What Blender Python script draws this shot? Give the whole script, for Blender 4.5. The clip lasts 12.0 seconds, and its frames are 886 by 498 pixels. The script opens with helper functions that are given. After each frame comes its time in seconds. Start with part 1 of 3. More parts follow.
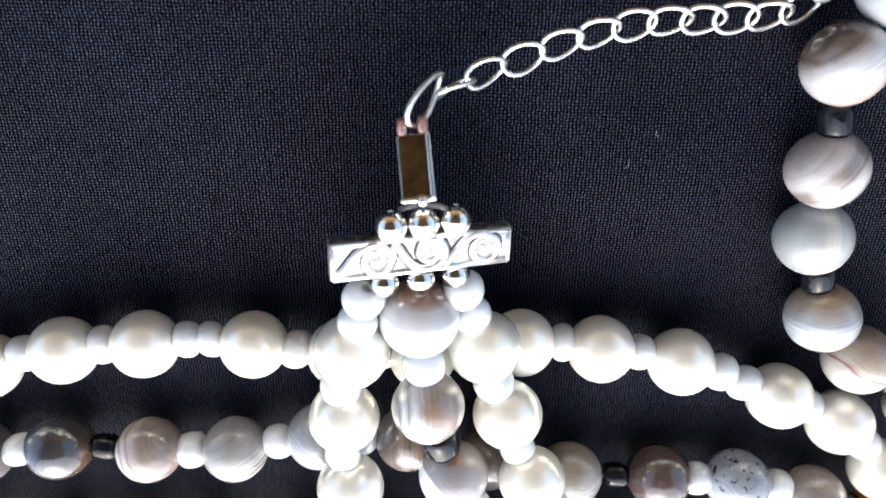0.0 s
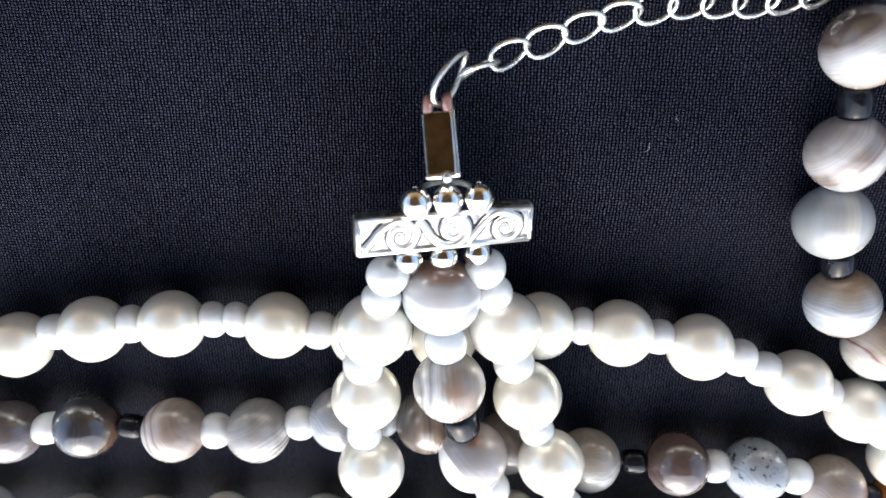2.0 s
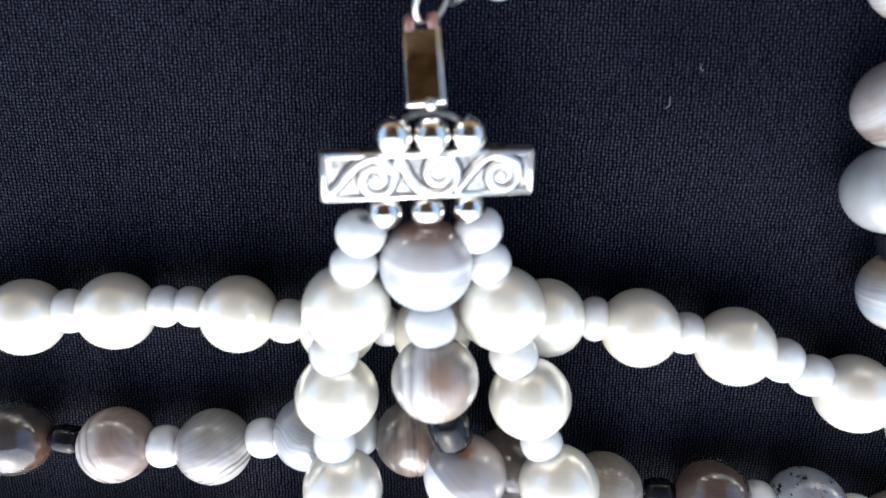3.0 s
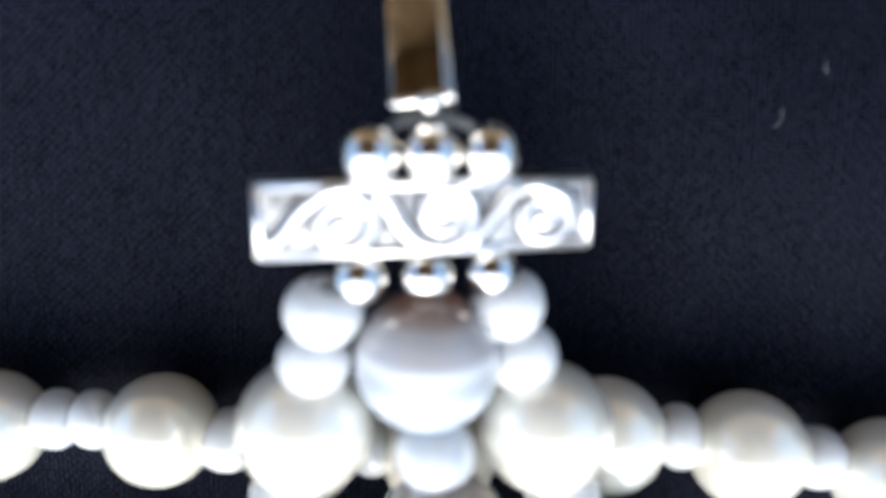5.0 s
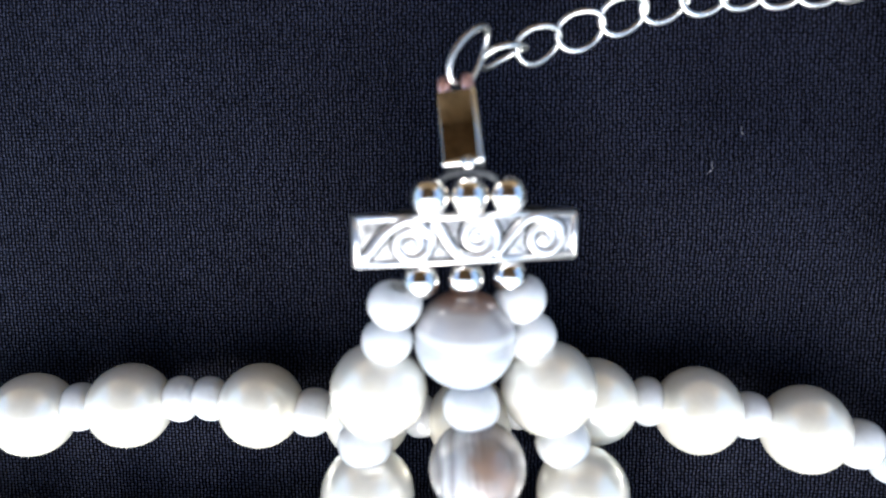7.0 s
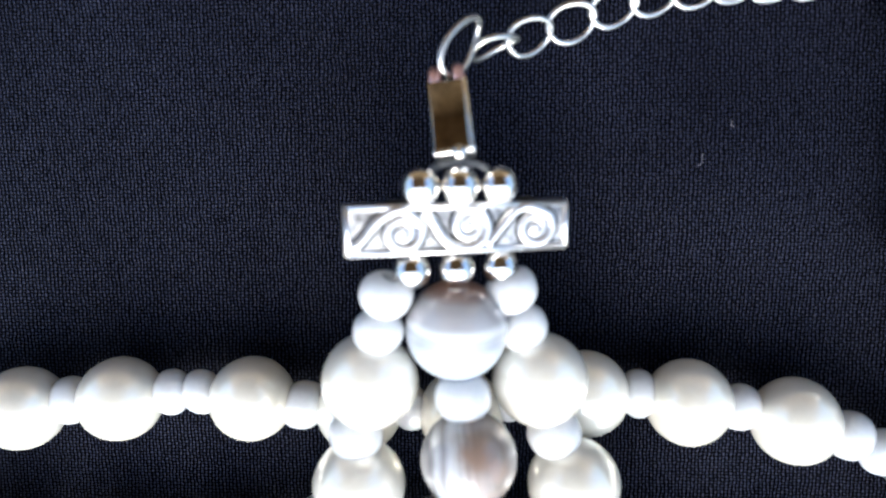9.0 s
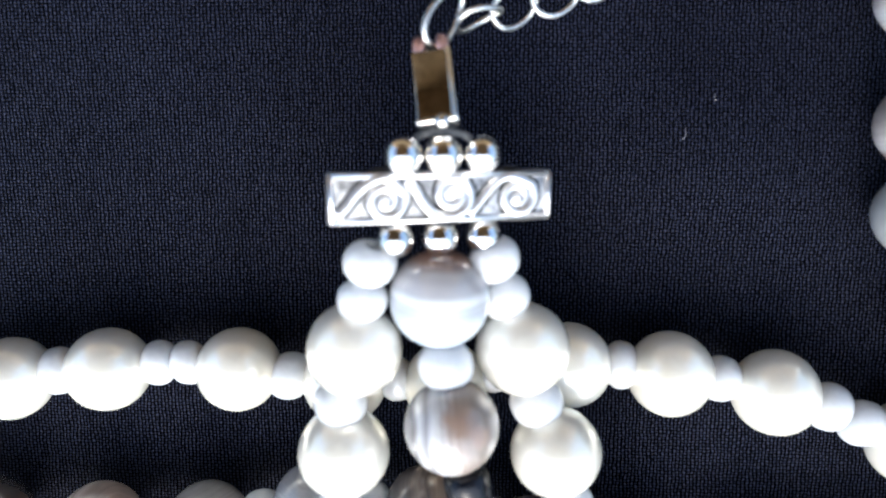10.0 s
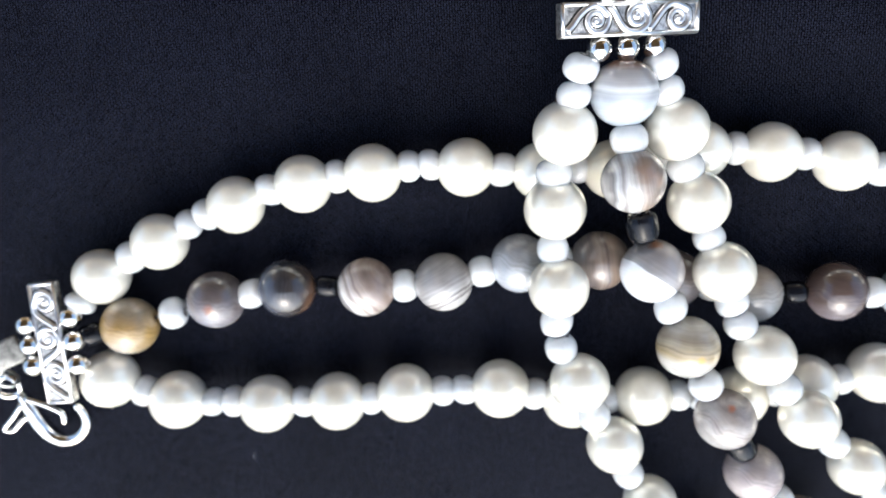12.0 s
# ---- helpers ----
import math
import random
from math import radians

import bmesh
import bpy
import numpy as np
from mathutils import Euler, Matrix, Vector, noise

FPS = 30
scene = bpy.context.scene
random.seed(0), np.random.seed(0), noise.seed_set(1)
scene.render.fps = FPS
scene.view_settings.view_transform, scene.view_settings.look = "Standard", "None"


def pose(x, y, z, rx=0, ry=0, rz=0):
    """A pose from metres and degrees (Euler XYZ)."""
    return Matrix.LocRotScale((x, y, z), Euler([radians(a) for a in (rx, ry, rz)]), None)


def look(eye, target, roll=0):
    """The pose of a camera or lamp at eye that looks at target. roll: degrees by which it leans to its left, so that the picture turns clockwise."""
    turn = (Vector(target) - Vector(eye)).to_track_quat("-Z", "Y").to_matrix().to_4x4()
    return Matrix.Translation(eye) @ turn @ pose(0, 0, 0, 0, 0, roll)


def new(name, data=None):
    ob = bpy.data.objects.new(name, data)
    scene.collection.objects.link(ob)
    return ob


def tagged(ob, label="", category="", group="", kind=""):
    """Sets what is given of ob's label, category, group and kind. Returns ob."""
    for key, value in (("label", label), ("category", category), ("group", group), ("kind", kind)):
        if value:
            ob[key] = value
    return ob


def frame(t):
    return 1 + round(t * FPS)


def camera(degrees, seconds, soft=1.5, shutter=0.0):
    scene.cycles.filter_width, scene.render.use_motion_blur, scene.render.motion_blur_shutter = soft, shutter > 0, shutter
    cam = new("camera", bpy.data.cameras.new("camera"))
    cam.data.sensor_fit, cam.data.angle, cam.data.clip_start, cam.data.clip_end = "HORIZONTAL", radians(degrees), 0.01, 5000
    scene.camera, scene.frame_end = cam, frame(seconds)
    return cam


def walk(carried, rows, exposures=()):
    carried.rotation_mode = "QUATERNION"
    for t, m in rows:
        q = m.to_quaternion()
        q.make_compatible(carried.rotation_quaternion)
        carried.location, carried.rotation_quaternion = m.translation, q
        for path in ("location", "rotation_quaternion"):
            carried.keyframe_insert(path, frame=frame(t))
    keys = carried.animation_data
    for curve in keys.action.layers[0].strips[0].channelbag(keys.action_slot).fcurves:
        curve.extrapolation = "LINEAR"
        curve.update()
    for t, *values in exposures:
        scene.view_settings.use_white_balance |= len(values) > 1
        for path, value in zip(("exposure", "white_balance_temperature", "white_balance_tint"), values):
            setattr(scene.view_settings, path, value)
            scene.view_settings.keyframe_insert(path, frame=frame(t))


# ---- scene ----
MM = 0.001
cam = camera(62.82, 12.0, soft=1.5)
# a small camera's close focus: sharp at about eight centimetres, soft nearer and farther
cam.data.dof.use_dof, cam.data.dof.focus_distance, cam.data.dof.aperture_fstop = True, 0.081, 23

# seconds, then the eye in millimetres and the turn in degrees
ROWS = [
    (0.0, 34.24, 49.72, 75.31, -27.04, 0.03, 0.96),
    (0.2, 31.50, 51.59, 76.43, -28.04, -0.02, 1.46),
    (0.4, 29.04, 49.85, 81.84, -27.04, 0.08, 0.62),
    (0.5, 28.77, 49.77, 82.21, -28.00, 0.44, 0.76),
    (1.0, 31.35, 47.79, 80.41, -27.87, 0.89, 1.21),
    (1.5, 30.89, 46.93, 79.77, -26.44, 1.04, 0.82),
    (2.0, 33.46, 47.26, 78.03, -26.08, 1.25, 0.85),
    (2.5, 34.27, 43.88, 76.19, -20.50, 1.55, 0.53),
    (2.7, 34.46, 38.01, 75.71, -19.71, 1.90, 0.86),
    (3.0, 35.97, 31.62, 71.72, -19.08, 2.40, 1.15),
    (3.2, 38.19, 28.60, 62.79, -16.60, 3.41, 1.23),
    (3.5, 38.98, 24.08, 54.69, -14.51, 2.76, 2.01),
    (3.7, 36.70, 24.99, 51.39, -14.45, 3.22, 2.33),
    (5.3, 35.14, 24.20, 50.67, -11.14, 3.62, 0.17),
    (5.5, 33.97, 23.66, 57.83, -9.62, 2.76, 0.33),
    (5.7, 34.08, 25.29, 61.17, -11.01, 4.06, -0.34),
    (6.0, 35.44, 26.30, 67.66, -9.60, 3.31, -0.25),
    (6.5, 34.40, 26.31, 68.37, -8.64, 3.23, -0.55),
    (7.0, 33.99, 26.21, 69.05, -9.38, 3.20, -0.51),
    (9.0, 34.23, 25.12, 69.30, -9.03, 2.75, -0.42),
    (9.5, 34.85, 24.68, 69.04, -9.49, 2.98, -0.40),
    (10.0, 35.26, 23.58, 70.09, -9.81, 2.47, -0.14),
    (10.3, 36.15, 22.17, 73.80, -8.85, 2.42, -0.20),
    (10.5, 35.20, 22.95, 76.68, -10.61, 2.13, -0.07),
    (10.6, 35.11, 21.40, 78.71, -9.68, 2.64, -0.30),
    (11.0, 34.68, 20.56, 84.00, -10.71, 2.65, -0.47),
    (11.5, 32.43, 15.67, 87.23, -10.11, 2.44, -0.64),
    (11.7, 27.01, 12.71, 91.77, -11.12, 1.86, -1.18),
    (11.8, 22.94, 12.02, 95.87, -11.64, 1.69, -1.61),
    (12.0, 13.40, 12.23, 103.30, -13.28, 1.86, -2.98),
]
EXPOSURES = [(0.0, 1.76, 6000, 7), (0.7, 1.60, 6000, 7), (2.6, 1.56, 5900, 7), (3.4, 1.32, 5600, 5), (5.6, 1.32, 5600, 5), (6.5, 1.47, 5650, 6), (10.5, 1.46, 5600, 6), (11.6, 1.42, 5650, 6), (12.0, 1.19, 5800, 6)]
walk(cam, [(t, pose(x * MM, y * MM, z * MM, rx, ry, rz)) for t, x, y, z, rx, ry, rz in ROWS], EXPOSURES)

# ---- light: bright overcast sky, partly hidden by an added wall and slab ----
world = bpy.data.worlds.new("sky")
scene.world = world
world.use_nodes = True
wn, wl = world.node_tree.nodes, world.node_tree.links
sky = wn.new("ShaderNodeTexSky")
sky.sky_type, sky.sun_disc = "NISHITA", False
sky.sun_elevation, sky.sun_rotation = radians(44), radians(185)
sky.air_density, sky.dust_density, sky.ozone_density = 1.0, 5.5, 1.0
wl.new(sky.outputs["Color"], wn["Background"].inputs["Color"])
wn["Background"].inputs["Strength"].default_value = 0.15

sun_data = bpy.data.lights.new("sun", "SUN")
sun_data.energy, sun_data.angle, sun_data.color = 1.0, radians(100), (1.0, 0.96, 0.9)
sun = new("sun", sun_data)
sun.matrix_world = look((0.15, -1.65, 1.6), (0, 0, 0))


# ---- materials ----
def material(name, color=(0.8, 0.8, 0.8), rough=0.4, metal=0.0, coat=0.0, sss=0.0, radius=(1, 1, 1)):
    m = bpy.data.materials.new(name)
    m.use_nodes = True
    b = m.node_tree.nodes["Principled BSDF"]
    b.inputs["Base Color"].default_value = (*color, 1)
    b.inputs["Roughness"].default_value = rough
    b.inputs["Metallic"].default_value = metal
    b.inputs["Coat Weight"].default_value = coat
    b.inputs["Coat Roughness"].default_value = 0.06
    b.inputs["Subsurface Weight"].default_value = sss
    b.inputs["Subsurface Radius"].default_value = radius
    b.inputs["Subsurface Scale"].default_value = 0.001
    return m, b, m.node_tree.nodes, m.node_tree.links


def node(ns, kind, **values):
    n = ns.new(kind)
    for key, value in values.items():
        n.inputs[key].default_value = value
    return n


def ramp(ns, stops):
    n = ns.new("ShaderNodeValToRGB")
    e = n.color_ramp.elements
    while len(e) < len(stops):
        e.new(0.5)
    for el, (p, c) in zip(e, stops):
        el.position, el.color = p, (*c, 1)
    return n


def millimetres(ns, ls):
    """Object coordinates in millimetres."""
    c = ns.new("ShaderNodeTexCoord")
    s = ns.new("ShaderNodeVectorMath")
    s.operation = "MULTIPLY"
    s.inputs[1].default_value = (1000.0, 1000.0, 1000.0)
    ls.new(c.outputs["Object"], s.inputs[0])
    return s.outputs[0]


def bump(ns, ls, b, height, strength, distance):
    n = node(ns, "ShaderNodeBump", Strength=strength, Distance=distance)
    ls.new(height, n.inputs["Height"])
    ls.new(n.outputs["Normal"], b.inputs["Normal"])
    return n


def mottled(name, dark, light, scale, rough=0.3, rough_to=None, metal=0.0, coat=0.0, sss=0.0, radius=(1, 1, 1), relief=0.0, fine=6.0):
    """A surface with large clouds and fine grain between two colours."""
    m, b, ns, ls = material(name, light, rough, metal, coat, sss, radius)
    p = millimetres(ns, ls)
    info = ns.new("ShaderNodeObjectInfo")
    off = ns.new("ShaderNodeVectorMath")
    off.operation = "ADD"
    mul = node(ns, "ShaderNodeMath")
    mul.operation = "MULTIPLY"
    mul.inputs[1].default_value = 57.0
    ls.new(info.outputs["Random"], mul.inputs[0])
    ls.new(p, off.inputs[0])
    ls.new(mul.outputs[0], off.inputs[1])
    big = node(ns, "ShaderNodeTexNoise", Scale=scale, Detail=3.0, Roughness=0.55)
    small = node(ns, "ShaderNodeTexNoise", Scale=scale * fine, Detail=2.0)
    ls.new(off.outputs[0], big.inputs["Vector"])
    ls.new(off.outputs[0], small.inputs["Vector"])
    add = node(ns, "ShaderNodeMath")
    add.operation = "MULTIPLY_ADD"
    add.inputs[1].default_value = 0.3
    ls.new(small.outputs["Fac"], add.inputs[0])
    ls.new(big.outputs["Fac"], add.inputs[2])
    r = ramp(ns, [(0.42, dark), (0.85, light)])
    ls.new(add.outputs[0], r.inputs[0])
    ls.new(r.outputs[0], b.inputs["Base Color"])
    if rough_to is not None:
        rr = node(ns, "ShaderNodeMapRange")
        rr.inputs["To Min"].default_value, rr.inputs["To Max"].default_value = rough, rough_to
        ls.new(big.outputs["Fac"], rr.inputs[0])
        ls.new(rr.outputs[0], b.inputs["Roughness"])
    if relief:
        bump(ns, ls, b, add.outputs[0], relief, 0.0002)
    return m


PEARL = mottled("pearl", (0.87, 0.83, 0.69), (0.94, 0.915, 0.81), 0.35, 0.20, 0.262, metal=0.30, coat=1.0, relief=0.04)
PEARL.node_tree.nodes["Principled BSDF"].inputs["Coat Roughness"].default_value = 0.14
PEARL.node_tree.nodes["Principled BSDF"].inputs["Coat IOR"].default_value = 1.7
MILK = mottled("milk_glass", (0.64, 0.668, 0.683), (0.755, 0.778, 0.788), 0.5, 0.08, 0.16, coat=0.9, sss=0.9, radius=(1.7, 1.8, 1.9))
MILK.node_tree.nodes["Principled BSDF"].inputs["Transmission Weight"].default_value = 0.16
JET = mottled("black_glass", (0.003, 0.0035, 0.005), (0.009, 0.010, 0.014), 0.6, 0.04, 0.10)
JET.node_tree.nodes["Principled BSDF"].inputs["Specular IOR Level"].default_value = 0.22
SILVER = mottled("polished_silver", (0.72, 0.70, 0.66), (0.90, 0.88, 0.84), 0.5, 0.06, 0.16, metal=1.0, relief=0.06)
SILVER_RELIEF = mottled("cast_silver", (0.78, 0.77, 0.75), (0.93, 0.92, 0.90), 1.2, 0.285, 0.40, metal=1.0, relief=0.16)
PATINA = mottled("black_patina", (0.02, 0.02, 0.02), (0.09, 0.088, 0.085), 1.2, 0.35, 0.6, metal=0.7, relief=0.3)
LOOP = mottled("grey_cord", (0.03, 0.032, 0.034), (0.15, 0.155, 0.16), 1.2, 0.6, 0.85, relief=0.5)
OXIDISED = mottled("oxidised_silver", (0.10, 0.098, 0.095), (0.70, 0.69, 0.67), 1.6, 0.36, 0.55, metal=1.0, relief=0.3, fine=5)
STEEL = mottled("chain_metal", (0.58, 0.58, 0.54), (0.82, 0.81, 0.77), 0.8, 0.285, 0.42, metal=1.0, relief=0.08)
BOX_METAL = mottled("mirror_metal", (0.26, 0.23, 0.19), (0.46, 0.42, 0.36), 0.6, 0.04, 0.10, metal=1.0, relief=0.03)
COPPER = mottled("pink_copper", (0.55, 0.30, 0.26), (0.80, 0.52, 0.46), 0.8, 0.28, 0.4, metal=0.8)
THREAD = mottled("thread", (0.02, 0.02, 0.022), (0.06, 0.06, 0.065), 2.0, 0.6)
LINT = mottled("lint", (0.07, 0.07, 0.08), (0.19, 0.19, 0.20), 3.0, 0.8)
CORD = mottled("grey_crimp", (0.09, 0.09, 0.085), (0.36, 0.36, 0.34), 1.0, 0.35, 0.6, metal=0.7, relief=0.6)
PLASTER = mottled("plain_brown", (0.19, 0.125, 0.055), (0.34, 0.235, 0.115), 0.004, 0.6)
GROUND = mottled("paving", (0.16, 0.15, 0.14), (0.28, 0.27, 0.25), 0.003, 0.8)


def cloth_material():
    m, b, ns, ls = material("black_woven_cloth", (0.012, 0.014, 0.022), 0.38)
    p = millimetres(ns, ls)
    wob = node(ns, "ShaderNodeTexNoise", Scale=0.7, Detail=3.0)
    ls.new(p, wob.inputs["Vector"])
    cen = ns.new("ShaderNodeVectorMath")
    cen.operation = "MULTIPLY_ADD"
    cen.inputs[1].default_value = (0.5, 0.5, 0)
    ls.new(wob.outputs["Color"], cen.inputs[0])
    ls.new(p, cen.inputs[2])
    def calc(op, a, b=None, c=None):
        n = ns.new("ShaderNodeMath")
        n.operation = op
        for k, v in enumerate((a, b, c)):
            if isinstance(v, (int, float)):
                n.inputs[k].default_value = v
            elif v is not None:
                ls.new(v, n.inputs[k])
        return n.outputs[0]

    axes = ns.new("ShaderNodeSeparateXYZ")
    ls.new(cen.outputs[0], axes.inputs[0])
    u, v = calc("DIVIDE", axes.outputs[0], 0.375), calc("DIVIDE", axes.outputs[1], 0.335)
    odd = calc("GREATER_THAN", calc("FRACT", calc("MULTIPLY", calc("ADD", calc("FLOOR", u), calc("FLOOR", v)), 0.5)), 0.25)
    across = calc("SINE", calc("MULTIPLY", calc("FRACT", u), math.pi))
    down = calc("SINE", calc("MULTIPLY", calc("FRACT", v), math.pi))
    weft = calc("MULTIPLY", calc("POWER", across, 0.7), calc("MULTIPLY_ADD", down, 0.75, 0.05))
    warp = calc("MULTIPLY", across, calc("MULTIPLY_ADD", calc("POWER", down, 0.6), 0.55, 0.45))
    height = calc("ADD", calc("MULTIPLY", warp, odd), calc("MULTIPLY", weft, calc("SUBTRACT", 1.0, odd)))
    yarn = node(ns, "ShaderNodeTexNoise", Scale=1.0, Detail=3.0, Roughness=0.7)
    stretch = ns.new("ShaderNodeVectorMath")
    stretch.operation = "MULTIPLY"
    stretch.inputs[1].default_value = (3.0, 1.6, 1)
    ls.new(p, stretch.inputs[0])
    ls.new(stretch.outputs[0], yarn.inputs["Vector"])
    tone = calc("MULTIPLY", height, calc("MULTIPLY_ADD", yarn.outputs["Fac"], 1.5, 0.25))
    # shade between the yarns painted in: gaps near black, thread tops lighter
    weave_shade = ramp(ns, [(0.06, (0.0002, 0.0003, 0.0005)), (0.42, (0.0018, 0.0022, 0.0045)), (0.88, (0.0190, 0.0220, 0.0400))])
    ls.new(tone, weave_shade.inputs[0])
    cloud = node(ns, "ShaderNodeTexNoise", Scale=0.05, Detail=4.0)
    ls.new(p, cloud.inputs["Vector"])
    shade = ramp(ns, [(0.3, (0.62, 0.62, 0.66)), (0.7, (1.0, 1.0, 1.0))])
    ls.new(cloud.outputs["Fac"], shade.inputs[0])
    mix = ns.new("ShaderNodeMix")
    mix.data_type, mix.blend_type = "RGBA", "MULTIPLY"
    mix.inputs["Factor"].default_value = 1.0
    ls.new(weave_shade.outputs["Color"], mix.inputs[6])
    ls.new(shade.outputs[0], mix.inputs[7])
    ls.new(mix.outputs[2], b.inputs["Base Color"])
    fibre = node(ns, "ShaderNodeTexNoise", Scale=9.0, Detail=2.0)
    ls.new(p, fibre.inputs["Vector"])
    h = ns.new("ShaderNodeMath")
    h.operation = "MULTIPLY_ADD"
    h.inputs[1].default_value = 3.0
    ls.new(height, h.inputs[0])
    ls.new(fibre.outputs["Fac"], h.inputs[2])
    bump(ns, ls, b, h.outputs[0], 0.8, 0.00004)
    # occlusion put into the specular level: gaps reflect nothing, thread tops most
    occluded_gloss = node(ns, "ShaderNodeMapRange")
    occluded_gloss.inputs["From Min"].default_value, occluded_gloss.inputs["From Max"].default_value = 0.15, 1.0
    occluded_gloss.inputs["To Min"].default_value, occluded_gloss.inputs["To Max"].default_value = 0.0, 0.09
    ls.new(tone, occluded_gloss.inputs[0])
    ls.new(occluded_gloss.outputs[0], b.inputs["Specular IOR Level"])
    b.inputs["Sheen Weight"].default_value = 0.006
    b.inputs["Sheen Tint"].default_value = (0.6, 0.7, 1.0, 1)
    return m


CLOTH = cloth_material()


def agate(name, axis, stops, warp=0.25, spots=(), dendrite=0.0, grain=0.12, sss=0.35, rough=0.10, tone=1.0):
    """Polished agate: uneven bands across an axis, with clouds, fine streaks and single spots (direction, size, colour)."""
    m, b, ns, ls = material(name, (0.4, 0.38, 0.36), rough, 0, 0.6, sss, (1.4, 1.2, 1.0))
    p = millimetres(ns, ls)
    ax = Vector(axis).normalized()
    dot = ns.new("ShaderNodeVectorMath")
    dot.operation = "DOT_PRODUCT"
    dot.inputs[1].default_value = ax / 8.8
    ls.new(p, dot.inputs[0])
    n1 = node(ns, "ShaderNodeTexNoise", Scale=0.22, Detail=3.0, Roughness=0.5)
    ls.new(p, n1.inputs["Vector"])
    sub = ns.new("ShaderNodeMath")
    sub.operation = "MULTIPLY_ADD"
    sub.inputs[1].default_value, sub.inputs[2].default_value = warp * 2, 0.5 - warp
    ls.new(n1.outputs["Fac"], sub.inputs[0])
    u = ns.new("ShaderNodeMath")
    u.operation = "ADD"
    ls.new(dot.outputs["Value"], u.inputs[0])
    ls.new(sub.outputs[0], u.inputs[1])
    r = ramp(ns, [(q, tuple(v * tone for v in c)) for q, c in stops])
    ls.new(u.outputs[0], r.inputs[0])
    out = r.outputs[0]
    # fine streaks that follow the bands
    wave = node(ns, "ShaderNodeMath")
    wave.operation = "MULTIPLY"
    wave.inputs[1].default_value = 26.0
    ls.new(u.outputs[0], wave.inputs[0])
    streak = node(ns, "ShaderNodeTexNoise", Scale=1.0, Detail=3.0)
    streak.noise_dimensions = "1D"
    ls.new(wave.outputs[0], streak.inputs["W"])
    cloud = node(ns, "ShaderNodeTexNoise", Scale=0.5, Detail=4.0)
    ls.new(p, cloud.inputs["Vector"])
    both = ns.new("ShaderNodeMath")
    both.operation = "ADD"
    ls.new(streak.outputs["Fac"], both.inputs[0])
    ls.new(cloud.outputs["Fac"], both.inputs[1])
    lo, hi = 1 - grain * 2.2, 1 + grain * 1.6
    var = ramp(ns, [(0.30, (lo / hi,) * 3), (0.75, (1.0, 1.0, 1.0))])
    half = ns.new("ShaderNodeMath")
    half.operation = "MULTIPLY"
    half.inputs[1].default_value = 0.5
    ls.new(both.outputs[0], half.inputs[0])
    ls.new(half.outputs[0], var.inputs[0])
    mul = ns.new("ShaderNodeMix")
    mul.data_type, mul.blend_type = "RGBA", "MULTIPLY"
    mul.inputs["Factor"].default_value = 1.0
    ls.new(out, mul.inputs[6])
    ls.new(var.outputs[0], mul.inputs[7])
    out = mul.outputs[2]
    jag = node(ns, "ShaderNodeTexNoise", Scale=1.3, Detail=4.0)
    ls.new(p, jag.inputs["Vector"])
    for way, size, color in spots:
        d = ns.new("ShaderNodeVectorMath")
        d.operation = "DISTANCE"
        d.inputs[1].default_value = Vector(way).normalized() * 4.0
        ls.new(p, d.inputs[0])
        e = ns.new("ShaderNodeMath")
        e.operation = "MULTIPLY_ADD"
        e.inputs[1].default_value = size * 1.2
        ls.new(jag.outputs["Fac"], e.inputs[0])
        ls.new(d.outputs["Value"], e.inputs[2])
        mask = node(ns, "ShaderNodeMapRange")
        for key, value in (("From Min", size * 2.0), ("From Max", size * 1.05), ("To Min", 0.0), ("To Max", 0.9)):
            mask.inputs[key].default_value = value
        ls.new(e.outputs[0], mask.inputs[0])
        mx = ns.new("ShaderNodeMix")
        mx.data_type = "RGBA"
        mx.inputs[7].default_value = (*color, 1)
        ls.new(mask.outputs[0], mx.inputs["Factor"])
        ls.new(out, mx.inputs[6])
        out = mx.outputs[2]
    if dendrite:
        dn = node(ns, "ShaderNodeTexNoise", Scale=0.75, Detail=6.0, Roughness=0.7)
        ls.new(p, dn.inputs["Vector"])
        mask = node(ns, "ShaderNodeMapRange")
        mask.inputs["From Min"].default_value, mask.inputs["From Max"].default_value = dendrite, dendrite + 0.05
        ls.new(dn.outputs["Fac"], mask.inputs[0])
        mx = ns.new("ShaderNodeMix")
        mx.data_type = "RGBA"
        mx.inputs[7].default_value = (0.015, 0.014, 0.014, 1)
        ls.new(mask.outputs[0], mx.inputs["Factor"])
        ls.new(out, mx.inputs[6])
        out = mx.outputs[2]
    ls.new(out, b.inputs["Base Color"])
    bump(ns, ls, b, cloud.outputs["Fac"], 0.03, 0.0002)
    return m


# ---- mesh helpers, all in millimetres ----
def finish(bm, smooth=True):
    for v in bm.verts:
        v.co *= MM
    if smooth:
        for f in bm.faces:
            f.smooth = True
    return bm


def part(name, bm, mat, parent=None, label="", place=None):
    """Links a bmesh, or a mesh that is made already, as one object under a thing."""
    if isinstance(bm, bmesh.types.BMesh):
        me = bpy.data.meshes.new(name)
        bm.normal_update()
        bm.to_mesh(me)
        bm.free()
        me.materials.append(mat)
    else:
        me = bm
    ob = new(name, me)
    ob.parent = parent
    if place is not None:
        ob.matrix_basis = place
    return tagged(ob, label) if label else ob


